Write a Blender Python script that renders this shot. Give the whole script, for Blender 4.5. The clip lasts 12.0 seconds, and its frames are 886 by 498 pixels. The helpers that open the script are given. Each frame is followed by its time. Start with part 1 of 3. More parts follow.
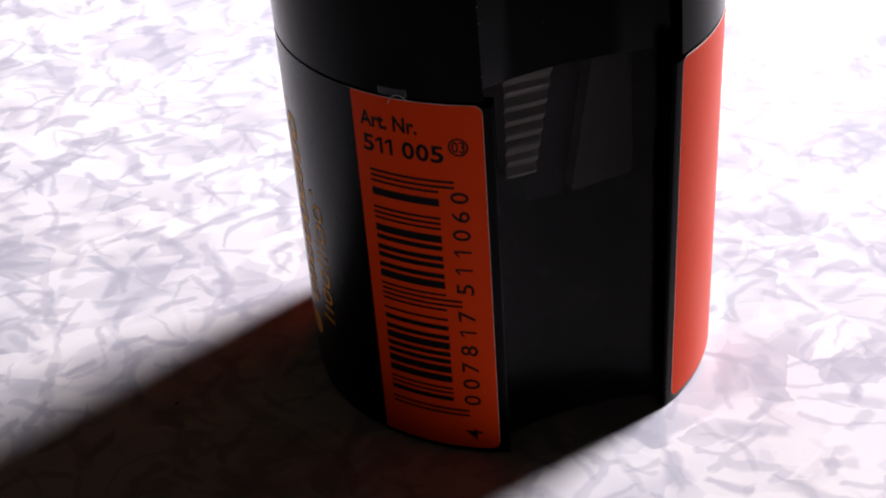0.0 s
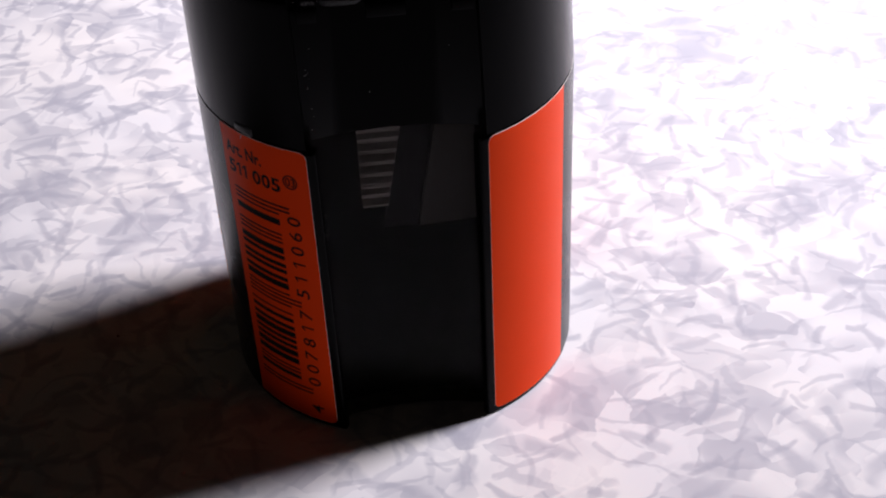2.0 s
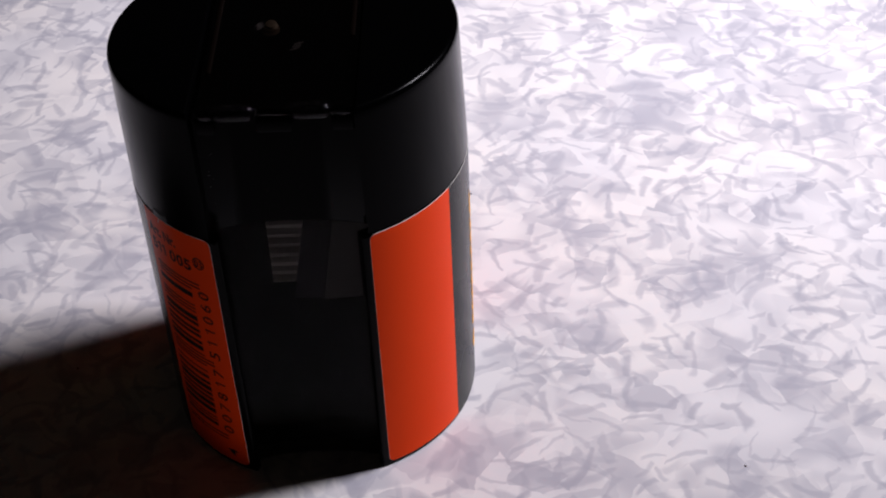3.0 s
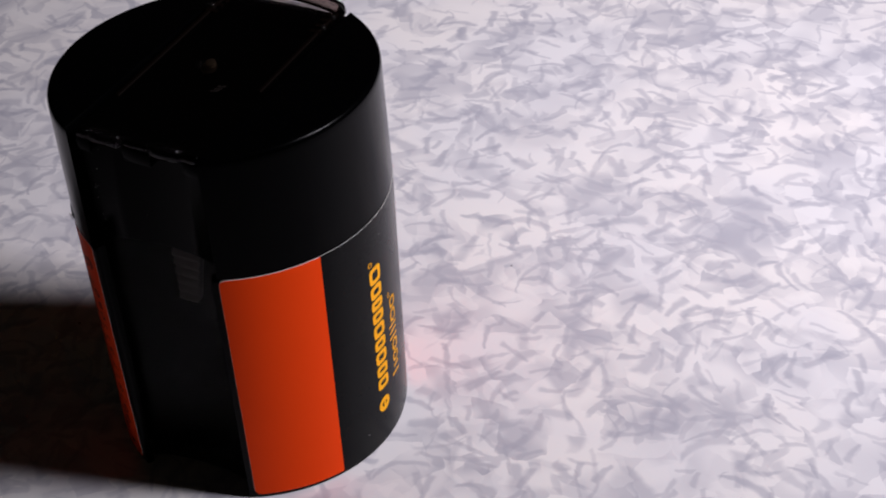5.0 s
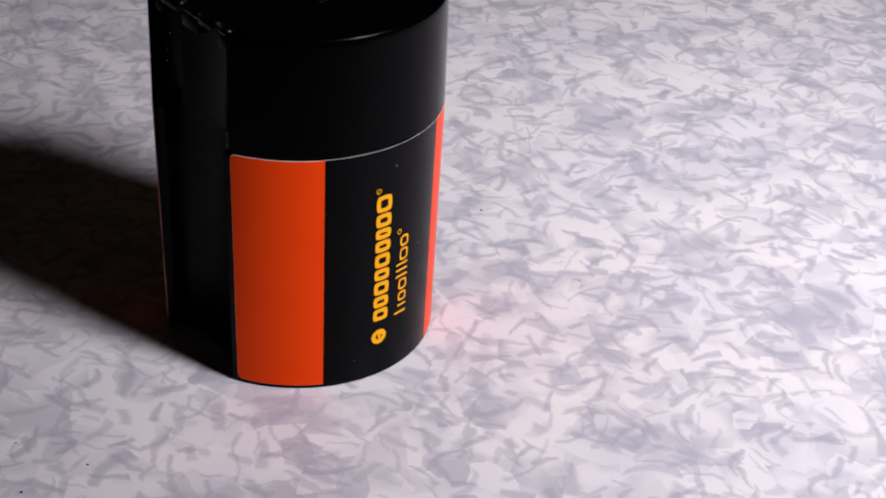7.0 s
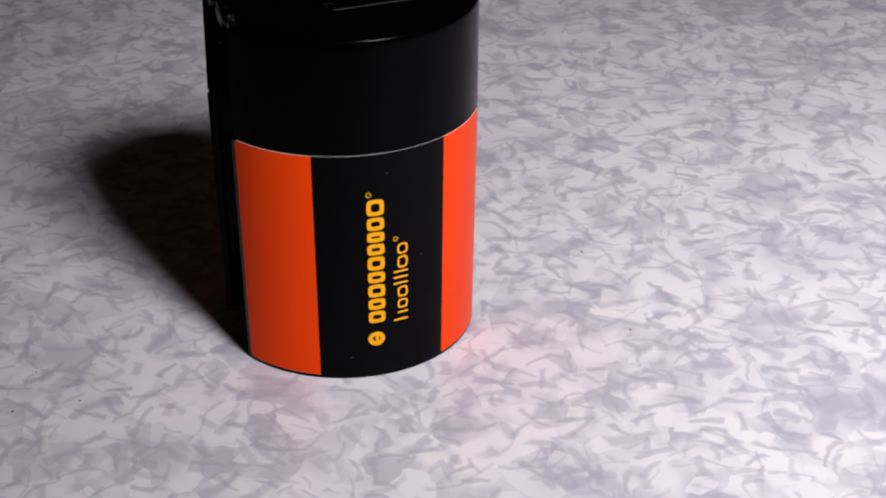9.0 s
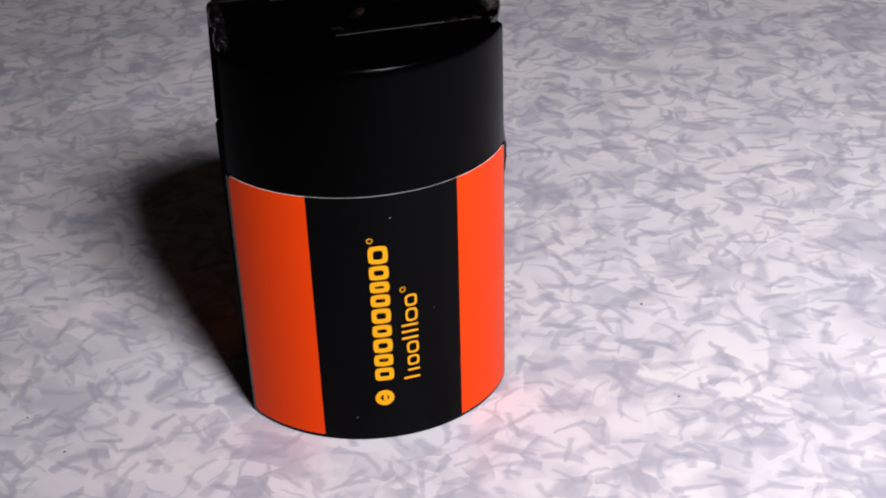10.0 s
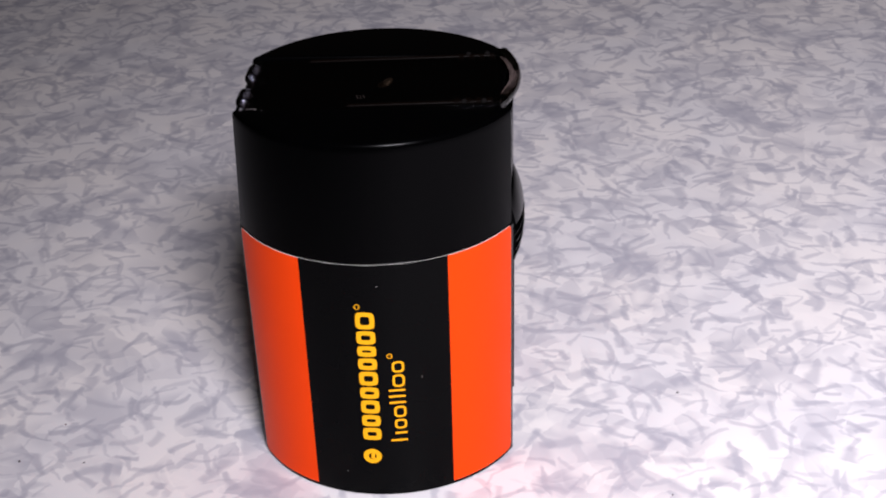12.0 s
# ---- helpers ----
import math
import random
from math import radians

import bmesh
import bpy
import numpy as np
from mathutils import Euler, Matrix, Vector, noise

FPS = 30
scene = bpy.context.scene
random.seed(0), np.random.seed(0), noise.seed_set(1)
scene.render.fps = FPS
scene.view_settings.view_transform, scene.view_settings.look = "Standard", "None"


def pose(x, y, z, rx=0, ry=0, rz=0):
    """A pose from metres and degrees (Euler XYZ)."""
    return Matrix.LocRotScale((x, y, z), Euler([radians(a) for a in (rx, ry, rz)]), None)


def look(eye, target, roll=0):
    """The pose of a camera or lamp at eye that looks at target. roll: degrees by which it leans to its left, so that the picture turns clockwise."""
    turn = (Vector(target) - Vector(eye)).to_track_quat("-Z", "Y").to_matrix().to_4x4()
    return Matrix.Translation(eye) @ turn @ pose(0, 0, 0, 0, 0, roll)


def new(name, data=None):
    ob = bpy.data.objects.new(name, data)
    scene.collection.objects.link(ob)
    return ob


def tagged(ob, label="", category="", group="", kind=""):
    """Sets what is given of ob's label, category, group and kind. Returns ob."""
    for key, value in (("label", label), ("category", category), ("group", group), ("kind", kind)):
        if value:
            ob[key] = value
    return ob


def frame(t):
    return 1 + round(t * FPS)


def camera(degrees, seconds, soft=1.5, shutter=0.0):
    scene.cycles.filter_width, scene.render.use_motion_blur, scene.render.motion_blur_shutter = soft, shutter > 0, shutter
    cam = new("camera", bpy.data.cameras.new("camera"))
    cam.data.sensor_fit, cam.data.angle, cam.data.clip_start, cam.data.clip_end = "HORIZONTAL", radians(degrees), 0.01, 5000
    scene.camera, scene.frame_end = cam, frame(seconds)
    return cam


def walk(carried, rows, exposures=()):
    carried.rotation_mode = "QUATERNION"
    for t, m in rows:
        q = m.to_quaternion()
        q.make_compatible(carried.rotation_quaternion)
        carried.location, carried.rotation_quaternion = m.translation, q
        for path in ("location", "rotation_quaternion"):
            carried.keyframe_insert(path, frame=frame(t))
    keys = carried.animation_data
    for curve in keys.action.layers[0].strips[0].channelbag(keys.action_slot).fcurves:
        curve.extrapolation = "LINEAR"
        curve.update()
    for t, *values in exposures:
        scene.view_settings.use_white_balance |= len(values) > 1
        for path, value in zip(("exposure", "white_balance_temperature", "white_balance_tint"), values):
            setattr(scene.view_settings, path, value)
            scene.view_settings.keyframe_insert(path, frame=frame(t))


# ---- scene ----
cam = camera(29.0, 12.0, soft=2.0)
PATH = [
    (0, (-0.05566, -0.13795, 0.10665), (0.00002, 0.02062, -0.00177), -3.94),
    (0.5, (-0.04574, -0.14328, 0.10708), (-0.00053, 0.01796, -0.00227), -4.35),
    (1, (-0.03411, -0.14600, 0.11189), (0.00478, 0.01463, -0.00075), -3.41),
    (1.5, (-0.02016, -0.15488, 0.12242), (0.00497, 0.00722, 0.00800), -2.63),
    (2, (-0.00534, -0.16921, 0.13298), (0.00488, -0.00717, 0.01619), -3.34),
    (2.5, (0.00651, -0.17687, 0.14294), (0.01054, -0.01611, 0.02403), -3.15),
    (3, (0.02518, -0.17934, 0.15962), (0.01815, -0.02103, 0.03760), -3.80),
    (3.5, (0.04702, -0.17510, 0.17546), (0.02362, -0.01951, 0.05199), -7.27),
    (3.7, (0.05150, -0.17340, 0.17938), (0.02415, -0.01865, 0.05566), -6.45),
    (5.3, (0.12431, -0.14726, 0.16616), (0.03618, -0.01322, 0.04672), -2.80),
    (5.5, (0.12871, -0.14557, 0.16604), (0.03351, -0.01425, 0.04903), -1.48),
    (6, (0.14482, -0.15187, 0.16459), (0.03673, -0.02489, 0.05416), 0.10),
    (6.5, (0.16381, -0.14979, 0.15668), (0.04457, -0.02804, 0.05199), 1.58),
    (6.7, (0.17001, -0.14397, 0.14969), (0.04838, -0.02431, 0.04534), 2.27),
    (8.3, (0.22586, -0.10208, 0.14915), (0.07187, -0.02151, 0.05019), 0.51),
    (8.5, (0.22954, -0.09026, 0.14788), (0.07127, -0.01686, 0.05010), 0.40),
    (9, (0.23638, -0.06236, 0.14491), (0.06988, -0.00678, 0.04906), -0.13),
    (9.5, (0.22667, -0.04386, 0.13916), (0.05575, -0.00082, 0.04465), -1.36),
    (10, (0.21914, -0.02778, 0.13745), (0.04572, 0.00341, 0.04283), -2.30),
    (10.5, (0.22691, -0.02200, 0.15225), (0.05156, -0.00089, 0.05841), -3.43),
    (11, (0.23535, -0.00809, 0.15687), (0.05846, 0.00313, 0.06423), -2.69),
    (11.5, (0.23320, 0.01342, 0.15018), (0.05684, 0.00754, 0.05605), -3.11),
    (12, (0.22170, 0.02358, 0.14873), (0.04588, 0.01179, 0.05412), -2.20),
]
EXPOSURES = [(0.0, 0.95), (1.0, 0.90), (2.5, 0.58), (3.7, 0.03), (5.3, 0.0), (6.5, 0.17), (8.5, 0.08), (10.5, 0.42), (12.0, 0.58)]
walk(cam, [(t, look(eye, target, roll)) for t, eye, target, roll in PATH], EXPOSURES)

MM = 0.001

# ---- world and lamp ----
world = bpy.data.worlds.new("dim_room")
world.use_nodes = True
scene.world = world
back = world.node_tree.nodes["Background"]
back.inputs[0].default_value = (1.0, 0.80, 0.66, 1)
back.inputs[1].default_value = 0.005


def lamp(name, azimuth, elevation, far, watts, wide, tall, beam, aim):
    """A small shaded lamp beside the table; its pool of light falls off round the spot that it is aimed at."""
    data = bpy.data.lights.new(name, "AREA")
    data.shape, data.size, data.size_y = "RECTANGLE", wide, tall
    data.energy, data.color = watts, (0.95, 0.915, 1.01)
    data.spread = radians(beam)
    a, e = radians(azimuth), radians(elevation)
    ob = new(name, data)
    ob.matrix_world = look((far * math.cos(e) * math.cos(a), far * math.cos(e) * math.sin(a), far * math.sin(e)), aim)


lamp("desk_lamp_light", 17.0, 45.5, 0.38, 0.50, 0.09, 0.07, 90.0, (0.0, 0.115, 0.0))


# ---- materials ----
def material(name, colour, rough=0.5, metal=0.0, coat=0.0, spec=0.5):
    m = bpy.data.materials.new(name)
    m.use_nodes = True
    p = m.node_tree.nodes["Principled BSDF"]
    p.inputs["Base Color"].default_value = (*colour, 1)
    p.inputs["Roughness"].default_value = rough
    p.inputs["Metallic"].default_value = metal
    p.inputs["Coat Weight"].default_value = coat
    p.inputs["Specular IOR Level"].default_value = spec
    return m


class Nodes:
    """A short way to wire a node tree."""

    def __init__(self, m):
        self.tree = m.node_tree
        self.shader = m.node_tree.nodes["Principled BSDF"]

    def add(self, kind, values=None, **settings):
        n = self.tree.nodes.new(kind)
        for key, value in settings.items():
            setattr(n, key, value)
        for key, value in (values or {}).items():
            if hasattr(value, "links"):
                self.tree.links.new(value, n.inputs[key])
            else:
                n.inputs[key].default_value = value
        return n

    def math(self, op, a, b=0.0, clamp=False):
        return self.add("ShaderNodeMath", {0: a, 1: b}, operation=op, use_clamp=clamp).outputs[0]

    def step(self, value, low, high):
        return self.add("ShaderNodeMapRange", {0: value, 1: low, 2: high, 3: 0.0, 4: 1.0}, interpolation_type="SMOOTHSTEP").outputs[0]

    def blend(self, factor, a, b):
        n = self.add("ShaderNodeMix", {0: factor}, data_type="RGBA")
        for key, value in ((6, a), (7, b)):
            if hasattr(value, "links"):
                self.tree.links.new(value, n.inputs[key])
            else:
                n.inputs[key].default_value = (*value, 1)
        return n.outputs[2]

    def link(self, a, key):
        self.tree.links.new(a, self.shader.inputs[key])


def laminate():
    """Pearl-grey laminate: angular pale flakes between grey-lilac shards that fade to one side, with thin dark seams along some of their edges."""
    m = material("pearl_laminate", (0.7, 0.68, 0.7), 0.42)
    n = Nodes(m)
    place = n.add("ShaderNodeTexCoord").outputs["Object"]
    mm = n.add("ShaderNodeVectorMath", {0: place, 1: (1000, 1000, 1000)}, operation="MULTIPLY").outputs[0]

    def vec(op, a, b):
        return n.add("ShaderNodeVectorMath", {0: a, 1: b}, operation=op).outputs[0]

    def bent(seed, scale, amount, fine):
        """The place, swayed widely and a little ragged."""
        moved = vec("ADD", mm, (seed * 37.3, seed * 19.7, seed * 5.0))
        for size, reach in ((scale, amount), (0.5, fine)):
            wave = n.add("ShaderNodeTexNoise", {"Vector": moved, "Scale": size, "Detail": 1.0}).outputs["Color"]
            moved = vec("ADD", moved, vec("MULTIPLY", vec("SUBTRACT", wave, (0.5, 0.5, 0.5)), (reach, reach, 0.0)))
        return moved

    def noise_at(seed, scale, detail=1.0):
        return n.add("ShaderNodeTexNoise", {"Vector": vec("ADD", mm, (seed * 11.0, seed * 23.0, 3.0)), "Scale": scale, "Detail": detail}).outputs[0]

    grey = n.math("ADD", 0.0, 0.0)

    def darker(value):
        nonlocal grey
        grey = n.math("ADD", grey, n.math("MULTIPLY", value, n.math("SUBTRACT", 1.0, grey)))

    def paler(value):
        nonlocal grey
        grey = n.math("MULTIPLY", grey, n.math("SUBTRACT", 1.0, value))

    def field(seed, cell, sway, stretch):
        v = vec("MULTIPLY", bent(seed, 0.5 / cell, sway, 1.1), (stretch / cell, 1.0 / (stretch * cell), 0.0))
        spot = n.add("ShaderNodeTexVoronoi", {"Vector": v, "Scale": 1.0, "Randomness": 1.0}, voronoi_dimensions="2D")
        dice = n.add("ShaderNodeSeparateColor", {0: spot.outputs["Color"]}).outputs
        local = vec("SUBTRACT", v, spot.outputs["Position"])
        local = n.add("ShaderNodeVectorRotate", {"Vector": local, "Angle": n.math("MULTIPLY", dice[0], 6.283)}, rotation_type="Z_AXIS").outputs[0]
        axes = n.add("ShaderNodeSeparateXYZ", {0: local}).outputs
        return v, dice, axes

    def shards(seed, cell, sway, stretch, keep, strength, lay):
        """Some cells are filled, with curved, slightly soft borders, and fade out towards one side."""
        v = vec("MULTIPLY", bent(seed, 0.5 / cell, sway, 1.3), (stretch / cell, 1.0 / (stretch * cell), 0.0))
        spot = n.add("ShaderNodeTexVoronoi", {"Vector": v, "Scale": 1.0, "Smoothness": 0.16, "Randomness": 1.0}, voronoi_dimensions="2D", feature="SMOOTH_F1")
        dice = n.add("ShaderNodeSeparateColor", {0: spot.outputs["Color"]}).outputs
        fade = n.step(noise_at(seed + 71, 1.1 / cell, 0.0), 0.30, 0.62)
        shown = n.math("MULTIPLY", n.step(dice[1], 1 - keep - 0.05, 1 - keep + 0.05), n.math("ADD", n.math("MULTIPLY", dice[2], 0.55), 0.45))
        lay(n.math("MULTIPLY", n.math("MULTIPLY", fade, shown), strength))

    def seams(seed, cell, sway, stretch, width, share, strength):
        """Thin dark strokes along stretches of the cells' edges, tapering off at their ends."""
        v, _, _ = field(seed, cell, sway, stretch)
        edge = n.add("ShaderNodeTexVoronoi", {"Vector": v, "Scale": 1.0, "Randomness": 1.0}, voronoi_dimensions="2D", feature="DISTANCE_TO_EDGE").outputs["Distance"]
        kept = n.step(noise_at(seed + 31, 0.75 / cell, 0.0), 0.5 - share, 0.56 - share)
        wide = n.math("MULTIPLY", n.math("ADD", noise_at(seed + 57, 0.35, 0.0), 0.15), width / cell)
        line = n.math("SUBTRACT", 1.0, n.step(n.math("DIVIDE", edge, n.math("MULTIPLY", wide, n.math("ADD", n.math("MULTIPLY", kept, 0.9), 0.1))), 0.50, 1.0))
        darker(n.math("MULTIPLY", n.math("MULTIPLY", line, kept), strength))

    def strokes(seed, cell, sway, length, width, bow, strength):
        """One bent stroke a cell at a random slant, wider at one end."""
        _, dice, axes = field(seed, cell, sway, 1.0)
        bend = n.math("MULTIPLY", n.math("MULTIPLY", axes[0], axes[0]), n.math("MULTIPLY", n.math("SUBTRACT", dice[1], 0.5), bow))
        along = n.math("DIVIDE", n.math("ABSOLUTE", axes[0]), n.math("MULTIPLY", n.math("ADD", dice[1], 0.6), length))
        wide = n.math("MULTIPLY", n.math("ADD", dice[2], 0.5), n.math("ADD", width, n.math("MULTIPLY", axes[0], width * 0.9)))
        across = n.math("DIVIDE", n.math("ABSOLUTE", n.math("ADD", axes[1], bend)), wide)
        shape = n.math("MULTIPLY", n.math("SUBTRACT", 1.0, n.step(along, 0.75, 1.0)), n.math("SUBTRACT", 1.0, n.step(across, 0.25, 1.0)))
        darker(n.math("MULTIPLY", n.math("MULTIPLY", shape, n.math("ADD", n.math("MULTIPLY", dice[2], 0.5), 0.5)), strength))

    # from below upwards: broad soft shards, pale flakes over them, smaller shards, and strokes between the layers
    shards(1, 12.0, 6.0, 1.15, 0.60, 0.46, darker)
    shards(2, 8.0, 5.0, 0.85, 0.50, 0.56, darker)
    seams(4, 9.0, 6.0, 1.25, 1.3, -0.07, 0.45)
    shards(3, 7.5, 5.0, 1.20, 0.42, 0.92, paler)
    shards(5, 5.5, 3.5, 0.80, 0.38, 0.66, darker)
    shards(6, 5.6, 3.5, 1.25, 0.30, 0.92, paler)
    seams(7, 7.0, 5.0, 0.80, 1.2, -0.09, 0.45)
    strokes(11, 7.5, 4.0, 0.44, 0.16, 1.4, 0.62)
    shards(9, 4.8, 3.0, 0.85, 0.16, 0.90, paler)
    strokes(12, 7.5, 4.5, 0.42, 0.09, 1.8, 0.68)
    strokes(13, 6.0, 3.5, 0.42, 0.10, 1.4, 0.62)
    cloud = noise_at(3, 0.045, 3.0)
    pale = n.blend(n.step(cloud, 0.35, 0.65), (0.75, 0.72, 0.728), (0.81, 0.762, 0.742))
    tone = n.blend(grey, pale, (0.395, 0.385, 0.438))
    grain = n.add("ShaderNodeTexNoise", {"Vector": mm, "Scale": 2.2, "Detail": 3.0}).outputs[0]
    tone = n.blend(n.math("MULTIPLY", n.step(grain, 0.55, 0.8), 0.10), tone, (0.5, 0.5, 0.52))
    n.link(tone, "Base Color")
    n.link(n.add("ShaderNodeMapRange", {0: grain, 3: 0.36, 4: 0.50}).outputs[0], "Roughness")
    n.link(n.add("ShaderNodeBump", {"Strength": 0.06, "Distance": 0.00006, "Height": grain}).outputs[0], "Normal")
    return m


def sheen(n, spec, edge):
    """More gloss where the surface is seen at a slant."""
    slant = n.math("POWER", n.add("ShaderNodeLayerWeight", {"Blend": 0.5}).outputs["Facing"], 4.0)
    n.link(n.math("ADD", n.math("MULTIPLY", slant, edge), spec), "Specular IOR Level")


def plastic(name, colour, rough, scale=900.0, spec=0.5, edge=0.0):
    """Moulded plastic with a fine grain and faint scuffs."""
    m = material(name, colour, rough, spec=spec)
    n = Nodes(m)
    place = n.add("ShaderNodeTexCoord").outputs["Object"]
    fine = n.add("ShaderNodeTexNoise", {"Vector": place, "Scale": scale * 4, "Detail": 2.0}).outputs[0]
    wide = n.add("ShaderNodeTexNoise", {"Vector": place, "Scale": scale * 0.15, "Detail": 4.0}).outputs[0]
    sheen(n, spec, edge)
    both = n.math("ADD", n.math("MULTIPLY", fine, 0.10), n.math("MULTIPLY", wide, 0.12))
    n.link(n.math("ADD", both, rough - 0.11), "Roughness")
    n.link(n.add("ShaderNodeBump", {"Strength": 0.10, "Distance": 0.00002, "Height": fine}).outputs[0], "Normal")
    return m


def printed(name, colour, rough=0.42, spec=0.4, edge=0.0):
    """Coated sticker paper."""
    m = material(name, colour, rough, spec=spec)
    n = Nodes(m)
    place = n.add("ShaderNodeTexCoord").outputs["Object"]
    fine = n.add("ShaderNodeTexNoise", {"Vector": place, "Scale": 5000.0, "Detail": 2.0}).outputs[0]
    wide = n.add("ShaderNodeTexNoise", {"Vector": place, "Scale": 130.0, "Detail": 3.0}).outputs[0]
    sheen(n, spec, edge)
    worn = n.blend(n.math("MULTIPLY", n.step(wide, 0.4, 0.8), 0.10), colour, tuple(c * 0.82 for c in colour))
    n.link(worn, "Base Color")
    n.link(n.math("ADD", n.math("MULTIPLY", wide, 0.14), rough - 0.07), "Roughness")
    n.link(n.add("ShaderNodeBump", {"Strength": 0.05, "Distance": 0.00003, "Height": fine}).outputs[0], "Normal")
    return m


def smoky(name, tint, body, share, rough=0.12):
    """Dark see-through plastic: a clear share with a tint, the rest glossy and dark."""
    m = material(name, body, rough)
    t = m.node_tree
    clear = t.nodes.new("ShaderNodeBsdfTransparent")
    clear.inputs[0].default_value = (*tint, 1)
    mix = t.nodes.new("ShaderNodeMixShader")
    mix.inputs[0].default_value = share
    t.links.new(clear.outputs[0], mix.inputs[1])
    t.links.new(t.nodes["Principled BSDF"].outputs[0], mix.inputs[2])
    t.links.new(mix.outputs[0], t.nodes["Material Output"].inputs[0])
    return m


def dusty(m, clean, dust, scale):
    """A thin film of graphite dust, thicker in places."""
    n = Nodes(m)
    place = n.add("ShaderNodeTexCoord").outputs["Object"]
    fine = n.add("ShaderNodeTexNoise", {"Vector": place, "Scale": scale, "Detail": 3.0, "Roughness": 0.7}).outputs[0]
    wide = n.add("ShaderNodeTexNoise", {"Vector": place, "Scale": scale * 0.05, "Detail": 3.0}).outputs[0]
    film = n.math("MULTIPLY", n.step(fine, 0.42, 0.72), n.step(wide, 0.35, 0.7))
    n.link(n.blend(film, clean, dust), "Base Color")
    n.link(n.math("ADD", n.math("MULTIPLY", fine, 0.25), 0.08), "Roughness")


LAMINATE = laminate()
BLACK = plastic("black_plastic", (0.0004, 0.0004, 0.0005), 0.20, spec=0.045, edge=0.15)
SHELL = plastic("black_shell_plastic", (0.0006, 0.0006, 0.0007), 0.25, spec=0.05, edge=0.35)
SMOKE = smoky("smoked_window_plastic", (0.86, 0.84, 0.83), (0.003, 0.003, 0.0035), 0.28, 0.16)
SMOKE.node_tree.nodes["Principled BSDF"].inputs["Specular IOR Level"].default_value = 0.15
dusty(SMOKE, (0.003, 0.003, 0.0035), (0.075, 0.071, 0.069), 2600.0)
FLAP = smoky("smoked_flap_plastic", (0.78, 0.74, 0.73), (0.0008, 0.0008, 0.0009), 0.30, 0.06)
STRAP = smoky("smoked_strap_plastic", (0.34, 0.31, 0.31), (0.0008, 0.0008, 0.0009), 0.50, 0.10)
STRAP.node_tree.nodes["Principled BSDF"].inputs["Specular IOR Level"].default_value = 0.2
CLEAR = material("smoked_lip_plastic", (0.24, 0.185, 0.17), 0.06)
CLEAR.node_tree.nodes["Principled BSDF"].inputs["Transmission Weight"].default_value = 1.0
KNUCKLE = material("smoked_hinge_plastic", (0.17, 0.165, 0.19), 0.13)
KNUCKLE.node_tree.nodes["Principled BSDF"].inputs["Transmission Weight"].default_value = 1.0
KNUCKLE.node_tree.nodes["Principled BSDF"].inputs["IOR"].default_value = 1.3
# the brown cast of the body colour stands in for a reflection
RIM = smoky("smoked_edge_plastic", (0.60, 0.52, 0.49), (0.0048, 0.0027, 0.0020), 0.40, 0.30)
RIM.node_tree.nodes["Principled BSDF"].inputs["Specular IOR Level"].default_value = 0.12
ORANGE = printed("orange_sticker", (0.86, 0.055, 0.002), 0.45, spec=0.05, edge=0.35)
STICKER_BLACK = printed("black_sticker", (0.0006, 0.0006, 0.0007), 0.28, spec=0.06, edge=0.35)
PAPER = material("white_sticker_edge", (0.75, 0.72, 0.68), 0.7)
INK = printed("black_ink", (0.010, 0.006, 0.005), 0.45, spec=0.1)
AMBER = printed("amber_print", (0.90, 0.40, 0.008), 0.5, spec=0.08)
# cast metal of the ribs, lightened to stand in for light they lack
METAL = plastic("cast_magnesium", (0.78, 0.75, 0.71), 0.42)
METAL.node_tree.nodes["Principled BSDF"].inputs["Metallic"].default_value = 0.35
# the same cast metal, darkened to put the wedge's shade into its colour
DIMMED_METAL = plastic("dull_cast_metal", (0.22, 0.215, 0.205), 0.5)
STEEL = material("dark_steel", (0.03, 0.03, 0.033), 0.3, 1.0)
# colour of the warm highlight imitated at the pencil hole
WARM_GLINT = material("warm_steel", (0.085, 0.062, 0.04), 0.45, 0.7)
# glossy plastic of the beads added to make glints on the rails
GLINT = smoky("glossy_peg_plastic", (0.60, 0.55, 0.53), (0.01, 0.009, 0.009), 0.6, 0.05)
CATCH = plastic("grey_catch_plastic", (0.02, 0.02, 0.022), 0.4)
LINT = material("white_lint", (0.45, 0.44, 0.42), 0.8)
SPECK = material("dark_speck", (0.06, 0.05, 0.05), 0.8)


# ---- mesh helpers ----
def part(name, bm, mat, parent=None, label="", smooth=True):
    bmesh.ops.recalc_face_normals(bm, faces=bm.faces)
    me = bpy.data.meshes.new(name)
    bm.to_mesh(me)
    bm.free()
    me.materials.append(mat)
    if smooth:
        me.polygons.foreach_set("use_smooth", [True] * len(me.polygons))
        me.set_sharp_from_angle(angle=radians(32))
    ob = new(name, me)
    if parent is not None:
        ob.parent = parent
    if label:
        tagged(ob, label)
    return ob


def loft(bm, rings, cap_low=True, cap_high=True):
    """Joins closed rings of points (in millimetres) of equal length."""
    made = [[bm.verts.new(Vector(p) * MM) for p in ring] for ring in rings]
    n = len(made[0])
    for low, high in zip(made, made[1:]):
        for i in range(n):
            bm.faces.new((low[i], low[(i + 1) % n], high[(i + 1) % n], high[i]))
    if cap_low:
        bm.faces.new(made[0][::-1])
    if cap_high:
        bm.faces.new(made[-1])
    return made


def polar(r, degrees, z):
    a = radians(degrees)
    return (r * math.cos(a), r * math.sin(a), z)


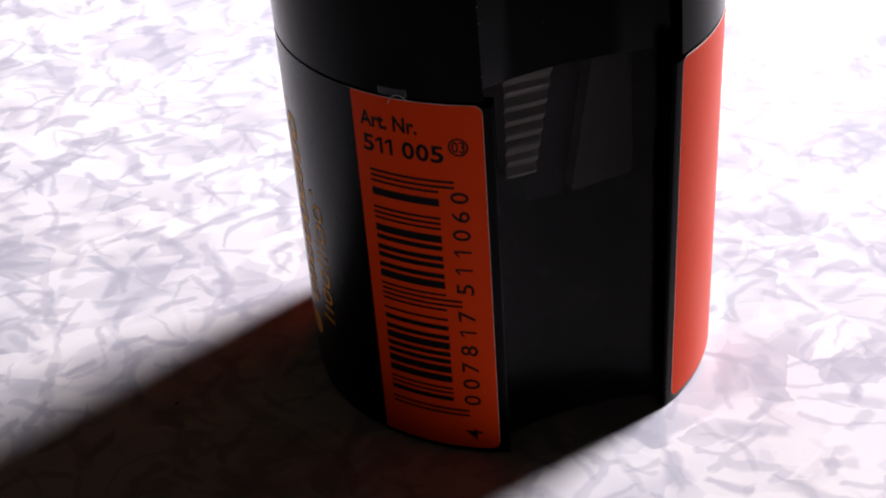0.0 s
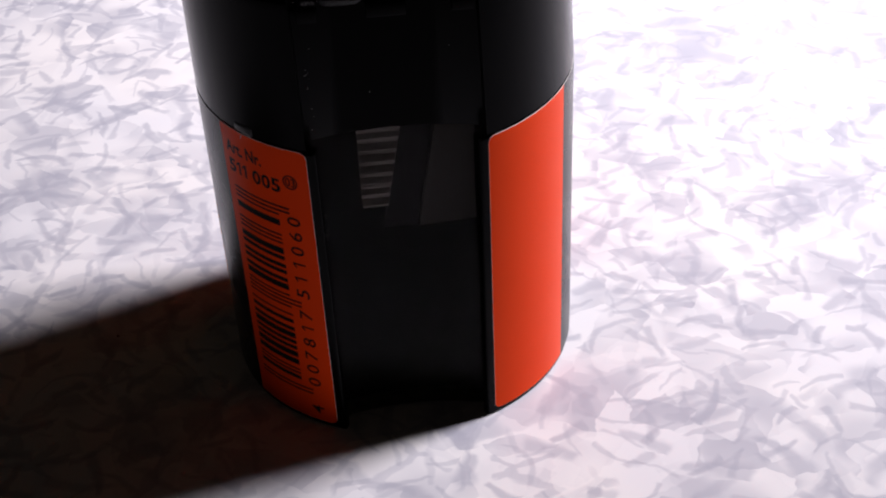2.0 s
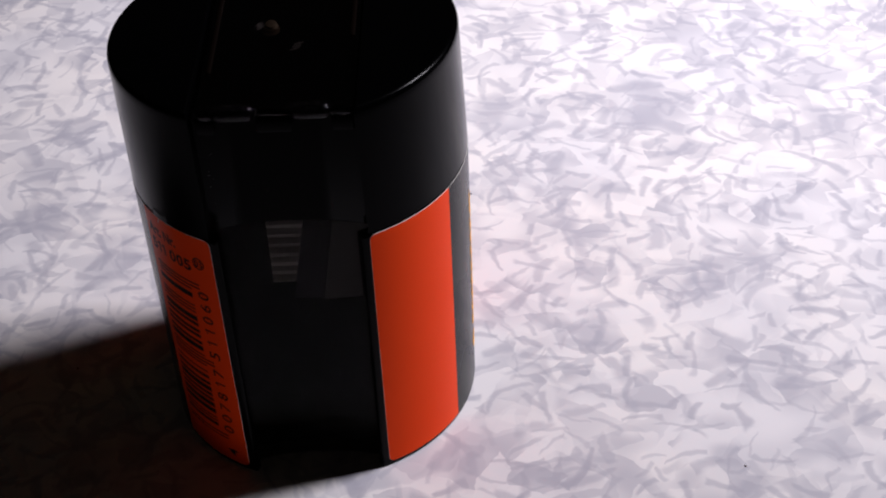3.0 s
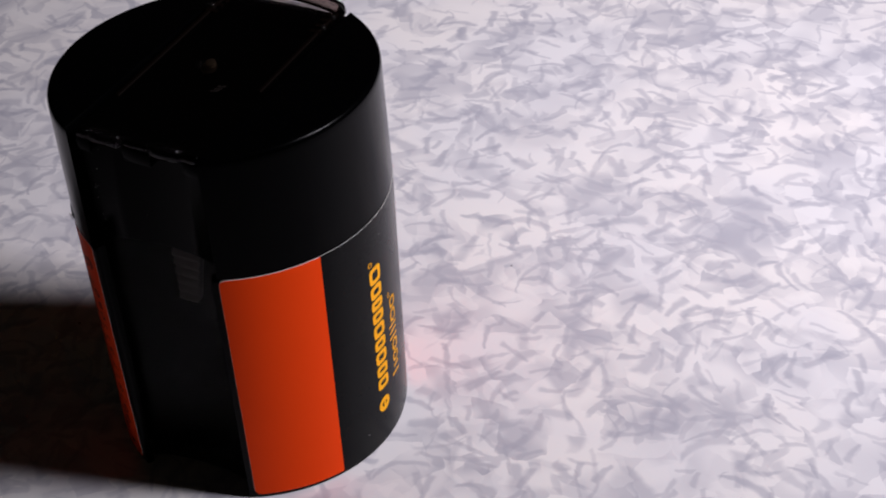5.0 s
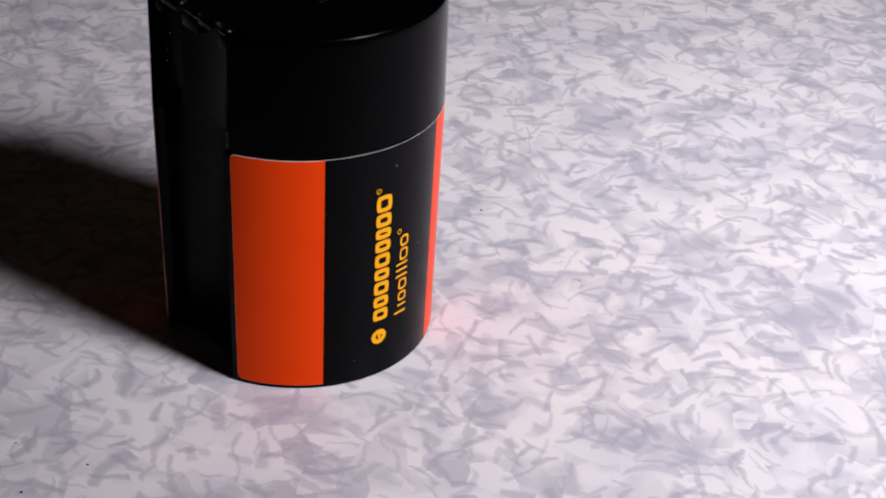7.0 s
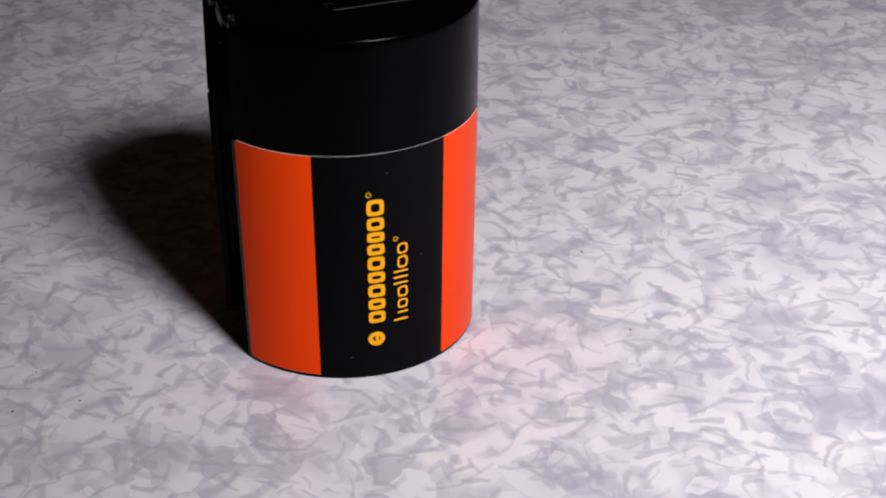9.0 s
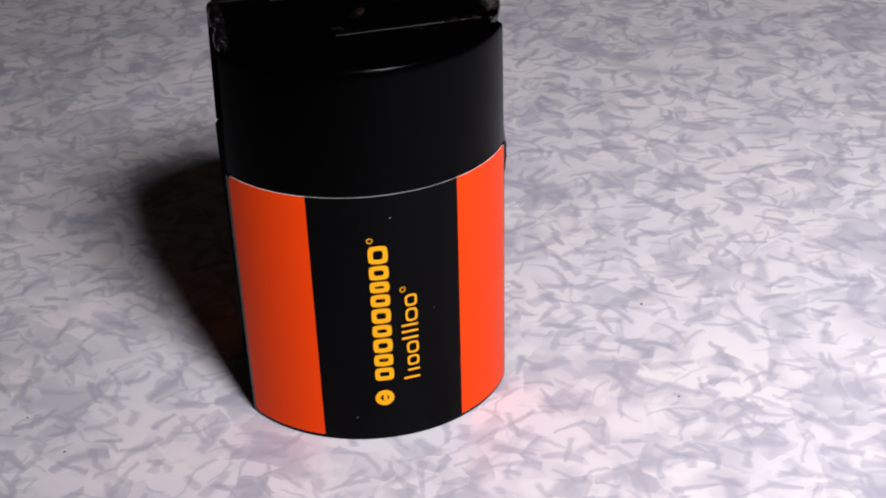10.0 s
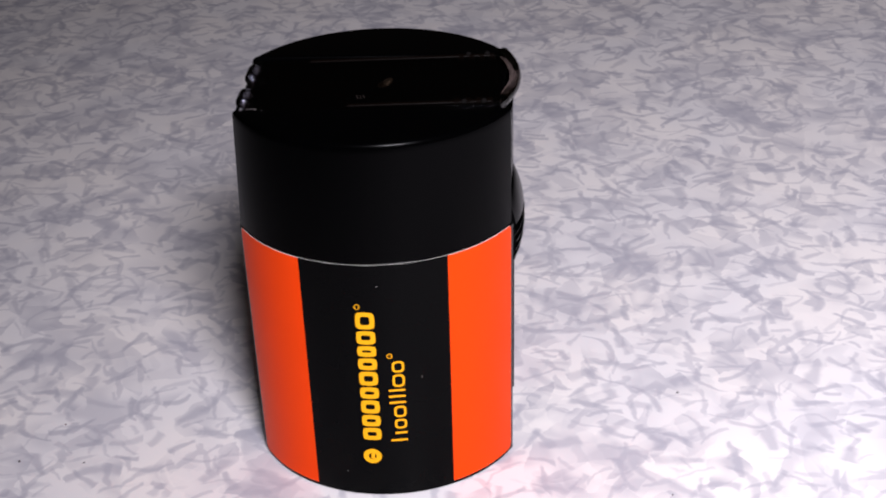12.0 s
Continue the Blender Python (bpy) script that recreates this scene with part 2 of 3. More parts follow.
def box(bm, low, high):
    m = Matrix.Translation((Vector(low) + Vector(high)) * MM / 2) @ Matrix.Diagonal((*((Vector(high) - Vector(low)) * MM), 1))
    return bmesh.ops.create_cube(bm, size=1.0, matrix=m)["verts"]


def soften(bm, width, segments=2):
    bmesh.ops.bevel(bm, geom=list(bm.edges), offset=width * MM, segments=segments, profile=0.5, affect="EDGES", clamp_overlap=True)


def rod(bm, a, b, r, n=14):
    a, b = Vector(a) * MM, Vector(b) * MM
    turn = (b - a).to_track_quat("Z", "Y").to_matrix().to_4x4()
    bmesh.ops.create_cone(bm, cap_ends=True, segments=n, radius1=r * MM, radius2=r * MM, depth=(b - a).length,
                          matrix=Matrix.Translation((a + b) / 2) @ turn)


def patch(bm, r_low, r_high, a0, a1, z0, z1, nu=24, nz=2, corner=0.0, corners=(), thick=0.0):
    """A piece of a slightly tapered cylinder's skin; radius runs from r_low at z = 0 to r_high at z = 38.5. Corners may be rounded."""
    def at(a, z, lift=0.0):
        return polar(r_low + (r_high - r_low) * z / 38.5 + lift, a, z)

    if corner:
        step = math.degrees(corner / r_high)
        outline = []
        for name, ca, cz, first in (("br", a1 - step, z0 + corner, -90), ("tr", a1 - step, z1 - corner, 0), ("tl", a0 + step, z1 - corner, 90), ("bl", a0 + step, z0 + corner, 180)):
            if name in corners:
                for k in range(5):
                    q = radians(first + 90 * k / 4)
                    outline.append((ca + step * math.cos(q), cz + corner * math.sin(q)))
            else:
                outline.append(({"r": a1, "l": a0}[name[1]], {"b": z0, "t": z1}[name[0]]))
        # strips between fixed angles keep the skin round
        cuts = [a0 + (a1 - a0) * i / nu for i in range(nu + 1)]

        def span(a):
            zs = []
            for (p, q), (u, v) in zip(outline, outline[1:] + outline[:1]):
                if abs(u - p) > 1e-9 and min(p, u) - 1e-7 <= a <= max(p, u) + 1e-7:
                    zs.append(q + (v - q) * (a - p) / (u - p))
            return (min(zs), max(zs)) if zs else (z0, z1)
        extra = [x for x, _ in outline]
        cuts = sorted(set(round(c, 5) for c in cuts + extra))
        columns = []
        for c in cuts:
            low, high = span(min(max(c, a0 + 1e-4), a1 - 1e-4))
            columns.append((c, low, high))
    else:
        columns = [(a0 + (a1 - a0) * i / nu, z0, z1) for i in range(nu + 1)]
    grid = [[bm.verts.new(Vector(at(c, low + (high - low) * k / nz)) * MM) for k in range(nz + 1)] for c, low, high in columns]
    for left, right in zip(grid, grid[1:]):
        for k in range(nz):
            bm.faces.new((left[k], right[k], right[k + 1], left[k + 1]))
    if thick:
        back = [[bm.verts.new(Vector(at(c, low + (high - low) * k / nz, -thick)) * MM) for k in range(nz + 1)] for c, low, high in columns]
        rim = [g[0] for g in grid] + grid[-1][1:] + [g[-1] for g in grid[::-1]][1:] + grid[0][-2:0:-1]
        rim_back = [g[0] for g in back] + back[-1][1:] + [g[-1] for g in back[::-1]][1:] + back[0][-2:0:-1]
        for i in range(len(rim)):
            j = (i + 1) % len(rim)
            bm.faces.new((rim[j], rim[i], rim_back[i], rim_back[j]))


# ---- the table ----
bm = bmesh.new()
verts = box(bm, (-750, -600, -28), (750, 600, 0))
soften(bm, 1.5)
table = tagged(part("tabletop", bm, LAMINATE, smooth=False), "pale pearl-grey laminate tabletop with lilac-grey flake pattern", "tabletop", kind="structure")

# ---- the sharpener ----
R_TOP, R_FOOT, SEAM, EDGE = 21.2, 20.52, 38.5, 66.0


def notched(r, edge, y_end, y_mid, z, n_arc=40, n_dip=14):
    """A round outline with a shallow hollow on the two sides facing -y and +y."""
    ring = []
    x_end = r * math.cos(radians(edge)) if y_end is None else None
    for flip in (1, -1):
        for i in range(n_arc + 1):
            x, y, _ = polar(r, -edge + 2 * edge * i / n_arc, z)
            ring.append((x * flip, y * flip, z))
        xe = r * math.cos(radians(edge))
        for i in range(n_dip + 1):
            u = 1 - 2 * i / n_dip
            ring.append((xe * 0.985 * u * flip, (y_mid + (y_end - y_mid) * u * u) * flip, z))
    return ring


sharpener = tagged(new("pencil_sharpener"), "black round tub pencil sharpener with orange-striped stickers on the table", "pencil sharpener")
sharpener.empty_display_size = 0.01

# inner tub with the two smoked windows, hollow, with a floor
bm = bmesh.new()
outer = [notched(19.45, 62.6, 16.75 + d, 15.35 + d, z) for z, d in ((0.35, 0.10), (2.2, 0.10), (2.45, -0.12), (39.6, 0.0))]
inner = [notched(18.45, 62.6, 15.75, 14.35, z) for z in (39.6, 1.6)]
loft(bm, outer + inner)
tub = part("tub", bm, SMOKE, sharpener, "smoked dark see-through plastic tub")
# added black sheet that stops light and sight through the far window
bm = bmesh.new()
loft(bm, [[(-12.4, 13.3, z), (12.4, 13.3, z), (9.4, 14.0, z), (0.0, 14.0, z), (-9.4, 14.0, z)] for z in (1.7, 39.4)])
part("liner", bm, BLACK, tub, "black inner wall of the tub")
# added black disc that hides the lit floor of the tub
bm = bmesh.new()
loft(bm, [notched(18.3, 62.6, 15.6, 14.2, z) for z in (1.75, 2.3)])
part("floor_liner", bm, BLACK, tub, "black floor of the tub")


def make_shell(turn):
    """One half sleeve round the tub, with its three-striped sticker."""
    bm = bmesh.new()
    n = 44
    rings = []
    # section in the plane through the axis, closed
    section = ((R_FOOT - 0.35, 0.0), (R_FOOT - 0.06, 0.12), (R_FOOT, 0.45), (R_TOP, SEAM - 0.35), (R_TOP - 0.22, SEAM - 0.06), (19.75, SEAM - 0.06), (19.5, 0.0))
    ends = ((-EDGE, -0.28), (-EDGE + 0.35, -0.06), (-EDGE + 0.9, 0.0))
    angles = [e for e, _ in ends] + [-EDGE + 0.9 + (2 * EDGE - 1.8) * i / n for i in range(1, n)] + [-e for e, _ in ends[::-1]]
    trims = [t for _, t in ends] + [0.0] * (n - 1) + [t for _, t in ends[::-1]]
    for a, t in zip(angles, trims):
        rings.append([polar(r + (t if r > 20.5 else 0), a + turn, z) for r, z in section])
    loft(bm, rings)
    return part("shell", bm, SHELL, sharpener)


def make_label(shell, turn):
    lift = 0.07
    low, high = R_FOOT + lift, R_TOP + lift
    z0, z1 = 0.68, SEAM - 0.12
    for a0, a1, corners in ((-63.3, -27.6, ("tl", "bl")), (29.8, 63.3, ("tr", "br"))):
        bm = bmesh.new()
        patch(bm, low - 0.012, high - 0.012, a0 + turn - (0.08 if a0 < 0 else 0), a1 + turn + (0.08 if a0 > 0 else 0), z0 - 0.02, z1 + 0.05, 20, 2, 0.85, corners, 0.05)
        part("sticker_paper", bm, PAPER, shell, "white paper edge of the sticker")
        bm = bmesh.new()
        patch(bm, low, high, a0 + turn, a1 + turn, z0, z1, 20, 4, 0.8, corners, 0.012)
        part("sticker_stripe", bm, ORANGE, shell, "bright orange sticker stripe")
    bm = bmesh.new()
    patch(bm, low - 0.004, high - 0.004, -27.6 + turn, 29.8 + turn, z0, z1 + 0.05, 36, 4, 0.0, (), 0.06)
    part("sticker_panel", bm, STICKER_BLACK, shell, "black middle of the sticker")
    bm = bmesh.new()
    patch(bm, low - 0.012, high - 0.012, -27.6 + turn, 29.8 + turn, z1 - 0.2, z1 + 0.065, 36, 1, 0.0, (), 0.05)
    part("sticker_paper", bm, PAPER, shell, "white paper edge of the sticker")


def wrapped(bm, turn, lift, point):
    """Moves a flat print (u, v in millimetres) on to the sticker: point(u, v) gives angle and height."""
    for v in bm.verts:
        a, z = point(v.co.x, v.co.y)
        r = R_FOOT + (R_TOP - R_FOOT) * z / 38.5 + lift
        v.co = Vector(polar(r, a + turn, z)) * MM


def upward(base, z0):
    """Print that reads upwards, its baseline at the angle base."""
    return lambda u, v: (base - math.degrees(v / R_TOP), z0 + u)


def level(a0, base):
    """Print that reads round the tub, its baseline at the height base."""
    return lambda u, v: (a0 + math.degrees(u / R_TOP), base + v)


def bar(bm, u0, u1, v0, v1, cuts=1, corner=0.0):
    if corner:
        points = []
        for cu, cv, first in ((u1 - corner, v0 + corner, -90), (u1 - corner, v1 - corner, 0), (u0 + corner, v1 - corner, 90), (u0 + corner, v0 + corner, 180)):
            for k in range(4):
                q = radians(first + 30 * k)
                points.append((cu + corner * math.cos(q), cv + corner * math.sin(q), 0))
        bm.faces.new([bm.verts.new(p) for p in points])
        return
    rows = [[bm.verts.new((u, v0 + (v1 - v0) * i / cuts, 0)) for u in (u0, u1)] for i in range(cuts + 1)]
    for low, high in zip(rows, rows[1:]):
        bm.faces.new((low[0], low[1], high[1], high[0]))


def ring_shape(bm, u, v, ru, rv, stroke, square=0.0, n=20):
    """A closed band, round or boxy."""
    pairs = []
    for i in range(n):
        q = 2 * math.pi * i / n
        c, s = math.cos(q), math.sin(q)
        if square:
            k = 1 / max(abs(c), abs(s)) ** square
            c, s = c * k, s * k
        pairs.append((bm.verts.new((u + ru * c, v + rv * s, 0)), bm.verts.new((u + (ru - stroke) * c, v + (rv - stroke) * s, 0))))
    for (a, b), (c, d) in zip(pairs, pairs[1:] + pairs[:1]):
        bm.faces.new((a, c, d, b))


def letters(text, height, width=None, bold=0.0):
    """A flat mesh of a line of text in millimetres, capitals of the given height, stretched to the width."""
    curve = bpy.data.curves.new("lettering", "FONT")
    curve.body, curve.size, curve.offset, curve.resolution_u = text, 1.0, bold, 3
    ob = new("lettering", curve)
    bpy.context.view_layer.update()
    me = bpy.data.meshes.new_from_object(ob.evaluated_get(bpy.context.evaluated_depsgraph_get()))
    bpy.data.objects.remove(ob)
    bm = bmesh.new()
    bm.from_mesh(me)
    bpy.data.meshes.remove(me)
    bpy.data.curves.remove(curve)
    xs = [v.co.x for v in bm.verts]
    left, wide = min(xs), max(xs) - min(xs)
    tall = height / 0.69
    across = width / wide if width else tall
    for v in bm.verts:
        v.co = Vector(((v.co.x - left) * across, v.co.y * tall, 0))
    return bm


def digit(d, height, width, bold):
    """One digit of a set width; the one gets a stem and a flag."""
    if d != "1":
        return letters(d, height, width, bold)
    bm = bmesh.new()
    thick = 0.2 + bold * 4.0
    mid = width * 0.55
    bar(bm, mid, mid + thick, 0.0, height)
    points = ((mid, height), (mid - 0.36 * width, height * 0.80), (mid - 0.36 * width, height * 0.80 - thick * 0.9), (mid, height - thick * 1.05))
    bm.faces.new([bm.verts.new((x, y, 0)) for x, y in points])
    return bm


def join(bm, other, u):
    """Adds another flat print, moved along the line."""
    made = {v: bm.verts.new((v.co.x + u, v.co.y, 0)) for v in other.verts}
    for f in other.faces:
        bm.faces.new([made[v] for v in f.verts])
    other.free()


def make_brand_marks(shell, turn):
    """Two upright lines of amber marks and a round badge, as plain shapes."""
    lift = 0.10
    bm = bmesh.new()
    ring_shape(bm, 7.0, 1.35, 1.25, 1.35, 0.75, n=24)
    bar(bm, 6.55, 7.5, 1.0, 1.55, corner=0.2)
    wrapped(bm, turn, lift, upward(0.6, 0.0))
    part("badge_mark", bm, AMBER, shell, "round amber badge")
    edges = (9.7, 12.05, 14.25, 16.75, 18.95, 21.55, 23.75, 25.75, 28.2, 31.2)
    for u0, u1 in zip(edges, edges[1:]):
        bm = bmesh.new()
        ring_shape(bm, (u0 + u1) / 2, 1.35, (u1 - u0) / 2 - 0.14, 1.35, 0.68, 0.7, 28)
        wrapped(bm, turn, lift, upward(1.0, 0.0))
        part("brand_mark", bm, AMBER, shell)
    edges = [9.0 + (u - 9.2) * 1.09 for u in (9.2, 10.5, 11.5, 13.3, 15.35, 16.15, 17.25, 18.0, 20.2, 22.2)]
    for i, (u0, u1) in enumerate(zip(edges, edges[1:])):
        bm = bmesh.new()
        tall = 2.4 if i in (0, 3, 4, 5, 6) else 1.75
        u0, u1 = u0 + 0.16, u1 - 0.16
        if u1 - u0 < 1.1:
            mid = (u0 + u1) / 2
            bar(bm, mid - 0.17, mid + 0.17, 0.0, tall, corner=0.08)
        else:
            ring_shape(bm, (u0 + u1) / 2, 0.88, (u1 - u0) / 2, 0.88, 0.32, 0.6, 20)
        wrapped(bm, turn, lift, upward(11.2, 0.0))
        part("line_mark", bm, AMBER, shell)
    for u, v, base in ((31.9, 2.35, 1.0), (23.9, 2.0, 11.2)):
        bm = bmesh.new()
        ring_shape(bm, u, v, 0.42, 0.42, 0.13, n=16)
        wrapped(bm, turn, lift, upward(base, 0.0))
        part("small_ring_mark", bm, AMBER, shell)


def make_article_print(shell, turn):
    """The article number and the bar code with its digits, on the orange stripe."""
    lift = 0.09
    bm = letters("Art. Nr.", 1.45, 5.7, 0.028)
    wrapped(bm, turn, lift, level(32.0, 35.2))
    part("article_heading", bm, INK, shell, "black lettering")
    bm = bmesh.new()
    for d, u in (("5", 0.0), ("1", 1.12), ("1", 2.1), ("0", 4.0), ("0", 5.34), ("5", 6.68)):
        join(bm, digit(d, 1.6, 1.2, 0.026), u)
    wrapped(bm, turn, lift, level(32.3, 32.65))
    part("article_number", bm, INK, shell, "bold black digits")
    bm = bmesh.new()
    ring_shape(bm, 0.0, 0.0, 0.9, 0.9, 0.17, n=28)
    wrapped(bm, turn, lift, level(57.2, 34.3))
    part("edition_ring", bm, INK, shell)
    bm = letters("03", 1.05, 1.2, 0.014)
    wrapped(bm, turn, lift, level(55.6, 33.78))
    part("edition_number", bm, INK, shell)
    # the code, from below upwards
    digits = "4007817511060"
    left = ("0001101", "0011001", "0010011", "0111101", "0100011", "0110001", "0101111", "0111011", "0110111", "0001011")
    parity = {"4": "LGLLGG"}[digits[0]]
    bits = "101"
    for d, p in zip(digits[1:7], parity):
        code = left[int(d)]
        bits += code if p == "L" else "".join("10"[int(c)] for c in code)[::-1]
    bits += "01010"
    for d in digits[7:]:
        bits += "".join("10"[int(c)] for c in left[int(d)])
    bits += "101"
    module, z0 = 26.4 / 95, 4.45
    i = 0
    while i < len(bits):
        if bits[i] == "0":
            i += 1
            continue
        j = i
        while j < len(bits) and bits[j] == "1":
            j += 1
        guard = i < 3 or i >= 92 or 45 <= i < 50
        bm = bmesh.new()
        bar(bm, z0 + i * module + 0.02, z0 + j * module - 0.02, 1.6 if guard else 3.1, 9.8, 10)
        wrapped(bm, turn, lift, upward(60.0, 0.0))
        part("code_bar", bm, INK, shell)
        i = j
    for text, u, width in (("4", 1.75, 1.15), ("007817", 5.9, 11.0), ("511060", 18.75, 11.0)):
        for k, d in enumerate(text):
            pitch = 1.96
            bm = bmesh.new()
            join(bm, digit(d, 1.62, 1.18, 0.006), u + k * pitch)
            wrapped(bm, turn, lift, upward(58.9, 0.0))
            part("code_digit", bm, INK, shell)


shell = make_shell(0.0)
make_label(shell, 0.0)
make_brand_marks(shell, 0.0)
shell = make_shell(180.0)
make_label(shell, 180.0)
make_brand_marks(shell, 180.0)
make_article_print(shell, 180.0)

# the lid: hollowed on the same two sides, with a channel across the top for the flap
LID_TOP, FLOOR, HOLE = 56.1, 54.5, 4.3


def lid_radius(z):
    return 21.25 - 0.04 * (z - SEAM) / 17


bm = bmesh.new()
rings = [notched(lid_radius(z) - d, 63.7, 17.0 - d, 15.6 - d, z) for z, d in ((38.60, 0.20), (38.62, 0.08), (38.74, 0.0), (FLOOR, 0.0))]
made = loft(bm, rings, cap_low=False, cap_high=False)
# floor of the channel, with the round pencil hole
top = made[-1]
hole = [bm.verts.new(Vector((HOLE * math.cos(q), 1.0 + HOLE * math.sin(q), FLOOR)) * MM) for q in (2 * math.pi * i / 36 for i in range(36))]
edges = [bm.edges.get((a, b)) for a, b in zip(top, top[1:] + top[:1])] + [bm.edges.new((a, b)) for a, b in zip(hole, hole[1:] + hole[:1])]
bmesh.ops.triangle_fill(bm, use_beauty=True, use_dissolve=False, edges=edges)
cone = [[Vector((r * math.cos(q), 1.0 + r * math.sin(q), z)) * MM for q in (2 * math.pi * i / 36 for i in range(36))] for r, z in ((HOLE - 0.5, FLOOR - 0.5), (HOLE - 0.5, 46.0))]
last = hole
for ring in cone:
    ring = [bm.verts.new(p) for p in ring]
    for i in range(36):
        bm.faces.new((last[i], last[(i + 1) % 36], ring[(i + 1) % 36], ring[i]))
    last = ring
# the two raised half-moons beside the channel
for flip in (1, -1):
    rings = []
    for z, d in ((FLOOR, 0.0), (55.3, 0.0), (55.56, 0.05), (55.78, 0.15), (55.95, 0.31), (56.06, 0.53), (LID_TOP, 0.78)):
        r = lid_radius(min(z, 55.3)) - d
        half = 63.7 - d * 1.3
        c = lid_radius(54.0) * math.cos(radians(63.7)) + d * 0.55
        ring = [(x * flip, y * flip, z) for x, y, _ in (polar(r, -half + 2 * half * i / 40, z) for i in range(41))]
        ring = [(max(abs(x), c) * flip, y, z) for x, y, z in ring]
        rings.append(ring)
    loft(bm, rings, cap_low=False)
# it sits a little askew, leaning towards one side
for v in bm.verts:
    lean = (v.co.z / MM - SEAM) / 17
    v.co += Vector((-0.33, 0.25, 0)) * lean * MM
lid = part("lid", bm, BLACK, sharpener, "matt black plastic lid with a channel across its top")

# small grey catch under the rim of the lid
bm = bmesh.new()
rings = []
for a, d in ((-142.2, 0.25), (-141.8, 0.05), (-140.0, 0.0), (-136.5, 0.0), (-134.7, 0.05), (-134.3, 0.25)):
    rings.append([polar(r - (d if r > 21.1 else 0), a, z) for r, z in ((20.9, 38.7), (21.36, 38.7), (21.42, 38.9), (21.40, 39.45), (21.26, 39.65), (20.9, 39.65))])
loft(bm, rings)
part("catch", bm, CATCH, lid, "small grey catch under the lid's rim")

# hinge at the -y edge: clear dark knuckles, their end pins and the lugs of the lid
for x0, x1 in ((-6.75, -2.25), (2.1, 6.3)):
    bm = bmesh.new()
    rings = []
    for x, d in ((x0, 0.62), (x0 + 0.07, 0.40), (x0 + 0.22, 0.20), (x0 + 0.45, 0.07), (x0 + 0.75, 0.0), (x1 - 0.75, 0.0), (x1 - 0.45, 0.07), (x1 - 0.22, 0.20), (x1 - 0.07, 0.40), (x1, 0.62)):
        rings.append([(x, -17.85 + (1.0 - d) * math.cos(q), 55.5 + (1.0 - d) * math.sin(q)) for q in (2 * math.pi * k / 24 for k in range(24))])
    loft(bm, rings)
    part("hinge_knuckle", bm, KNUCKLE, sharpener, "smoked plastic hinge knuckle")
for x0, x1, r in ((-8.6, -6.85, 0.72), (-1.75, 1.75, 0.5), (6.4, 8.8, 0.66)):
    bm = bmesh.new()
    rings = []
    for x, d in ((x0, 0.25), (x0 + 0.15, 0.06), (x0 + 0.35, 0.0), (x1 - 0.35, 0.0), (x1 - 0.15, 0.06), (x1, 0.25)):
        rings.append([(x, -17.8 + (r - d) * math.cos(q), 55.45 + (r - d) * math.sin(q)) for q in (2 * math.pi * k / 20 for k in range(20))])
    loft(bm, rings)
    part("hinge_pin", bm, KNUCKLE, sharpener, "smoked plastic hinge pin")
for x0, x1 in ((-9.0, -6.9), (-2.1, 1.95), (6.45, 9.0)):
    bm = bmesh.new()
    box(bm, (x0, -18.3, 53.0), (x1, -15.4, 54.95))
    soften(bm, 0.2)
    part("hinge_lug", bm, BLACK, sharpener)


# the flap: a see-through plate, its lip over the far edge, a strap and the ribbed grip
def flap_height(y):
    return 55.75 + (y + 17.0) / 36.0 * 0.9


bm = bmesh.new()
rings = []
for i in range(25):
    u = i / 24
    y = -17.4 + u * 35.2
    z = flap_height(y)
    w = min(9.05, math.sqrt(max(21.2 ** 2 - y * y, 0.0)) - 0.25)
    rings.append([(-w, y, z - 0.95), (w, y, z - 0.95), (w, y, z - 0.12), (w - 0.12, y, z), (-w + 0.12, y, z), (-w, y, z - 0.12)])
loft(bm, rings)
flap = part("flap", bm, FLAP, sharpener, "smoked see-through flap lying shut over the pencil hole")

bm = bmesh.new()
rings = []
for i in range(29):
    u = -1 + 2 * i / 28
    x = 9.15 * u
    thin = min(1.0, 0.35 + math.sqrt(max(1.0 - abs(u), 0.0)) * 2.6)
    rings.append([(x, 19.7 - 2.0 * u * u + 0.85 * thin * math.cos(q), 56.6 + 1.05 * thin * math.sin(q)) for q in (2 * math.pi * k / 16 for k in range(16))])
loft(bm, rings)
part("lip", bm, CLEAR, flap, "curved smoked lip of the flap")

bm = bmesh.new()
box(bm, (-8.6, 14.9, 54.1), (8.6, 18.3, 55.35))
soften(bm, 0.2)
part("ledge", bm, BLACK, flap, "black ledge under the end of the flap")

bm = bmesh.new()
rings = []
for z, y in ((54.9, 19.6), (53.6, 19.3), (51.0, 19.25), (47.0, 19.3), (44.0, 19.2), (40.5, 19.1)):
    rings.append([(x, y - 0.35 * (abs(x) / 8.2) ** 2 + d, z) for x, d in [(-8.2 + 16.4 * i / 12, 0.0) for i in range(13)] + [(8.2 - 16.4 * i / 12, -1.0) for i in range(13)]])
loft(bm, rings)
part("strap", bm, STRAP, flap, "smoked strap hanging down from the lip")

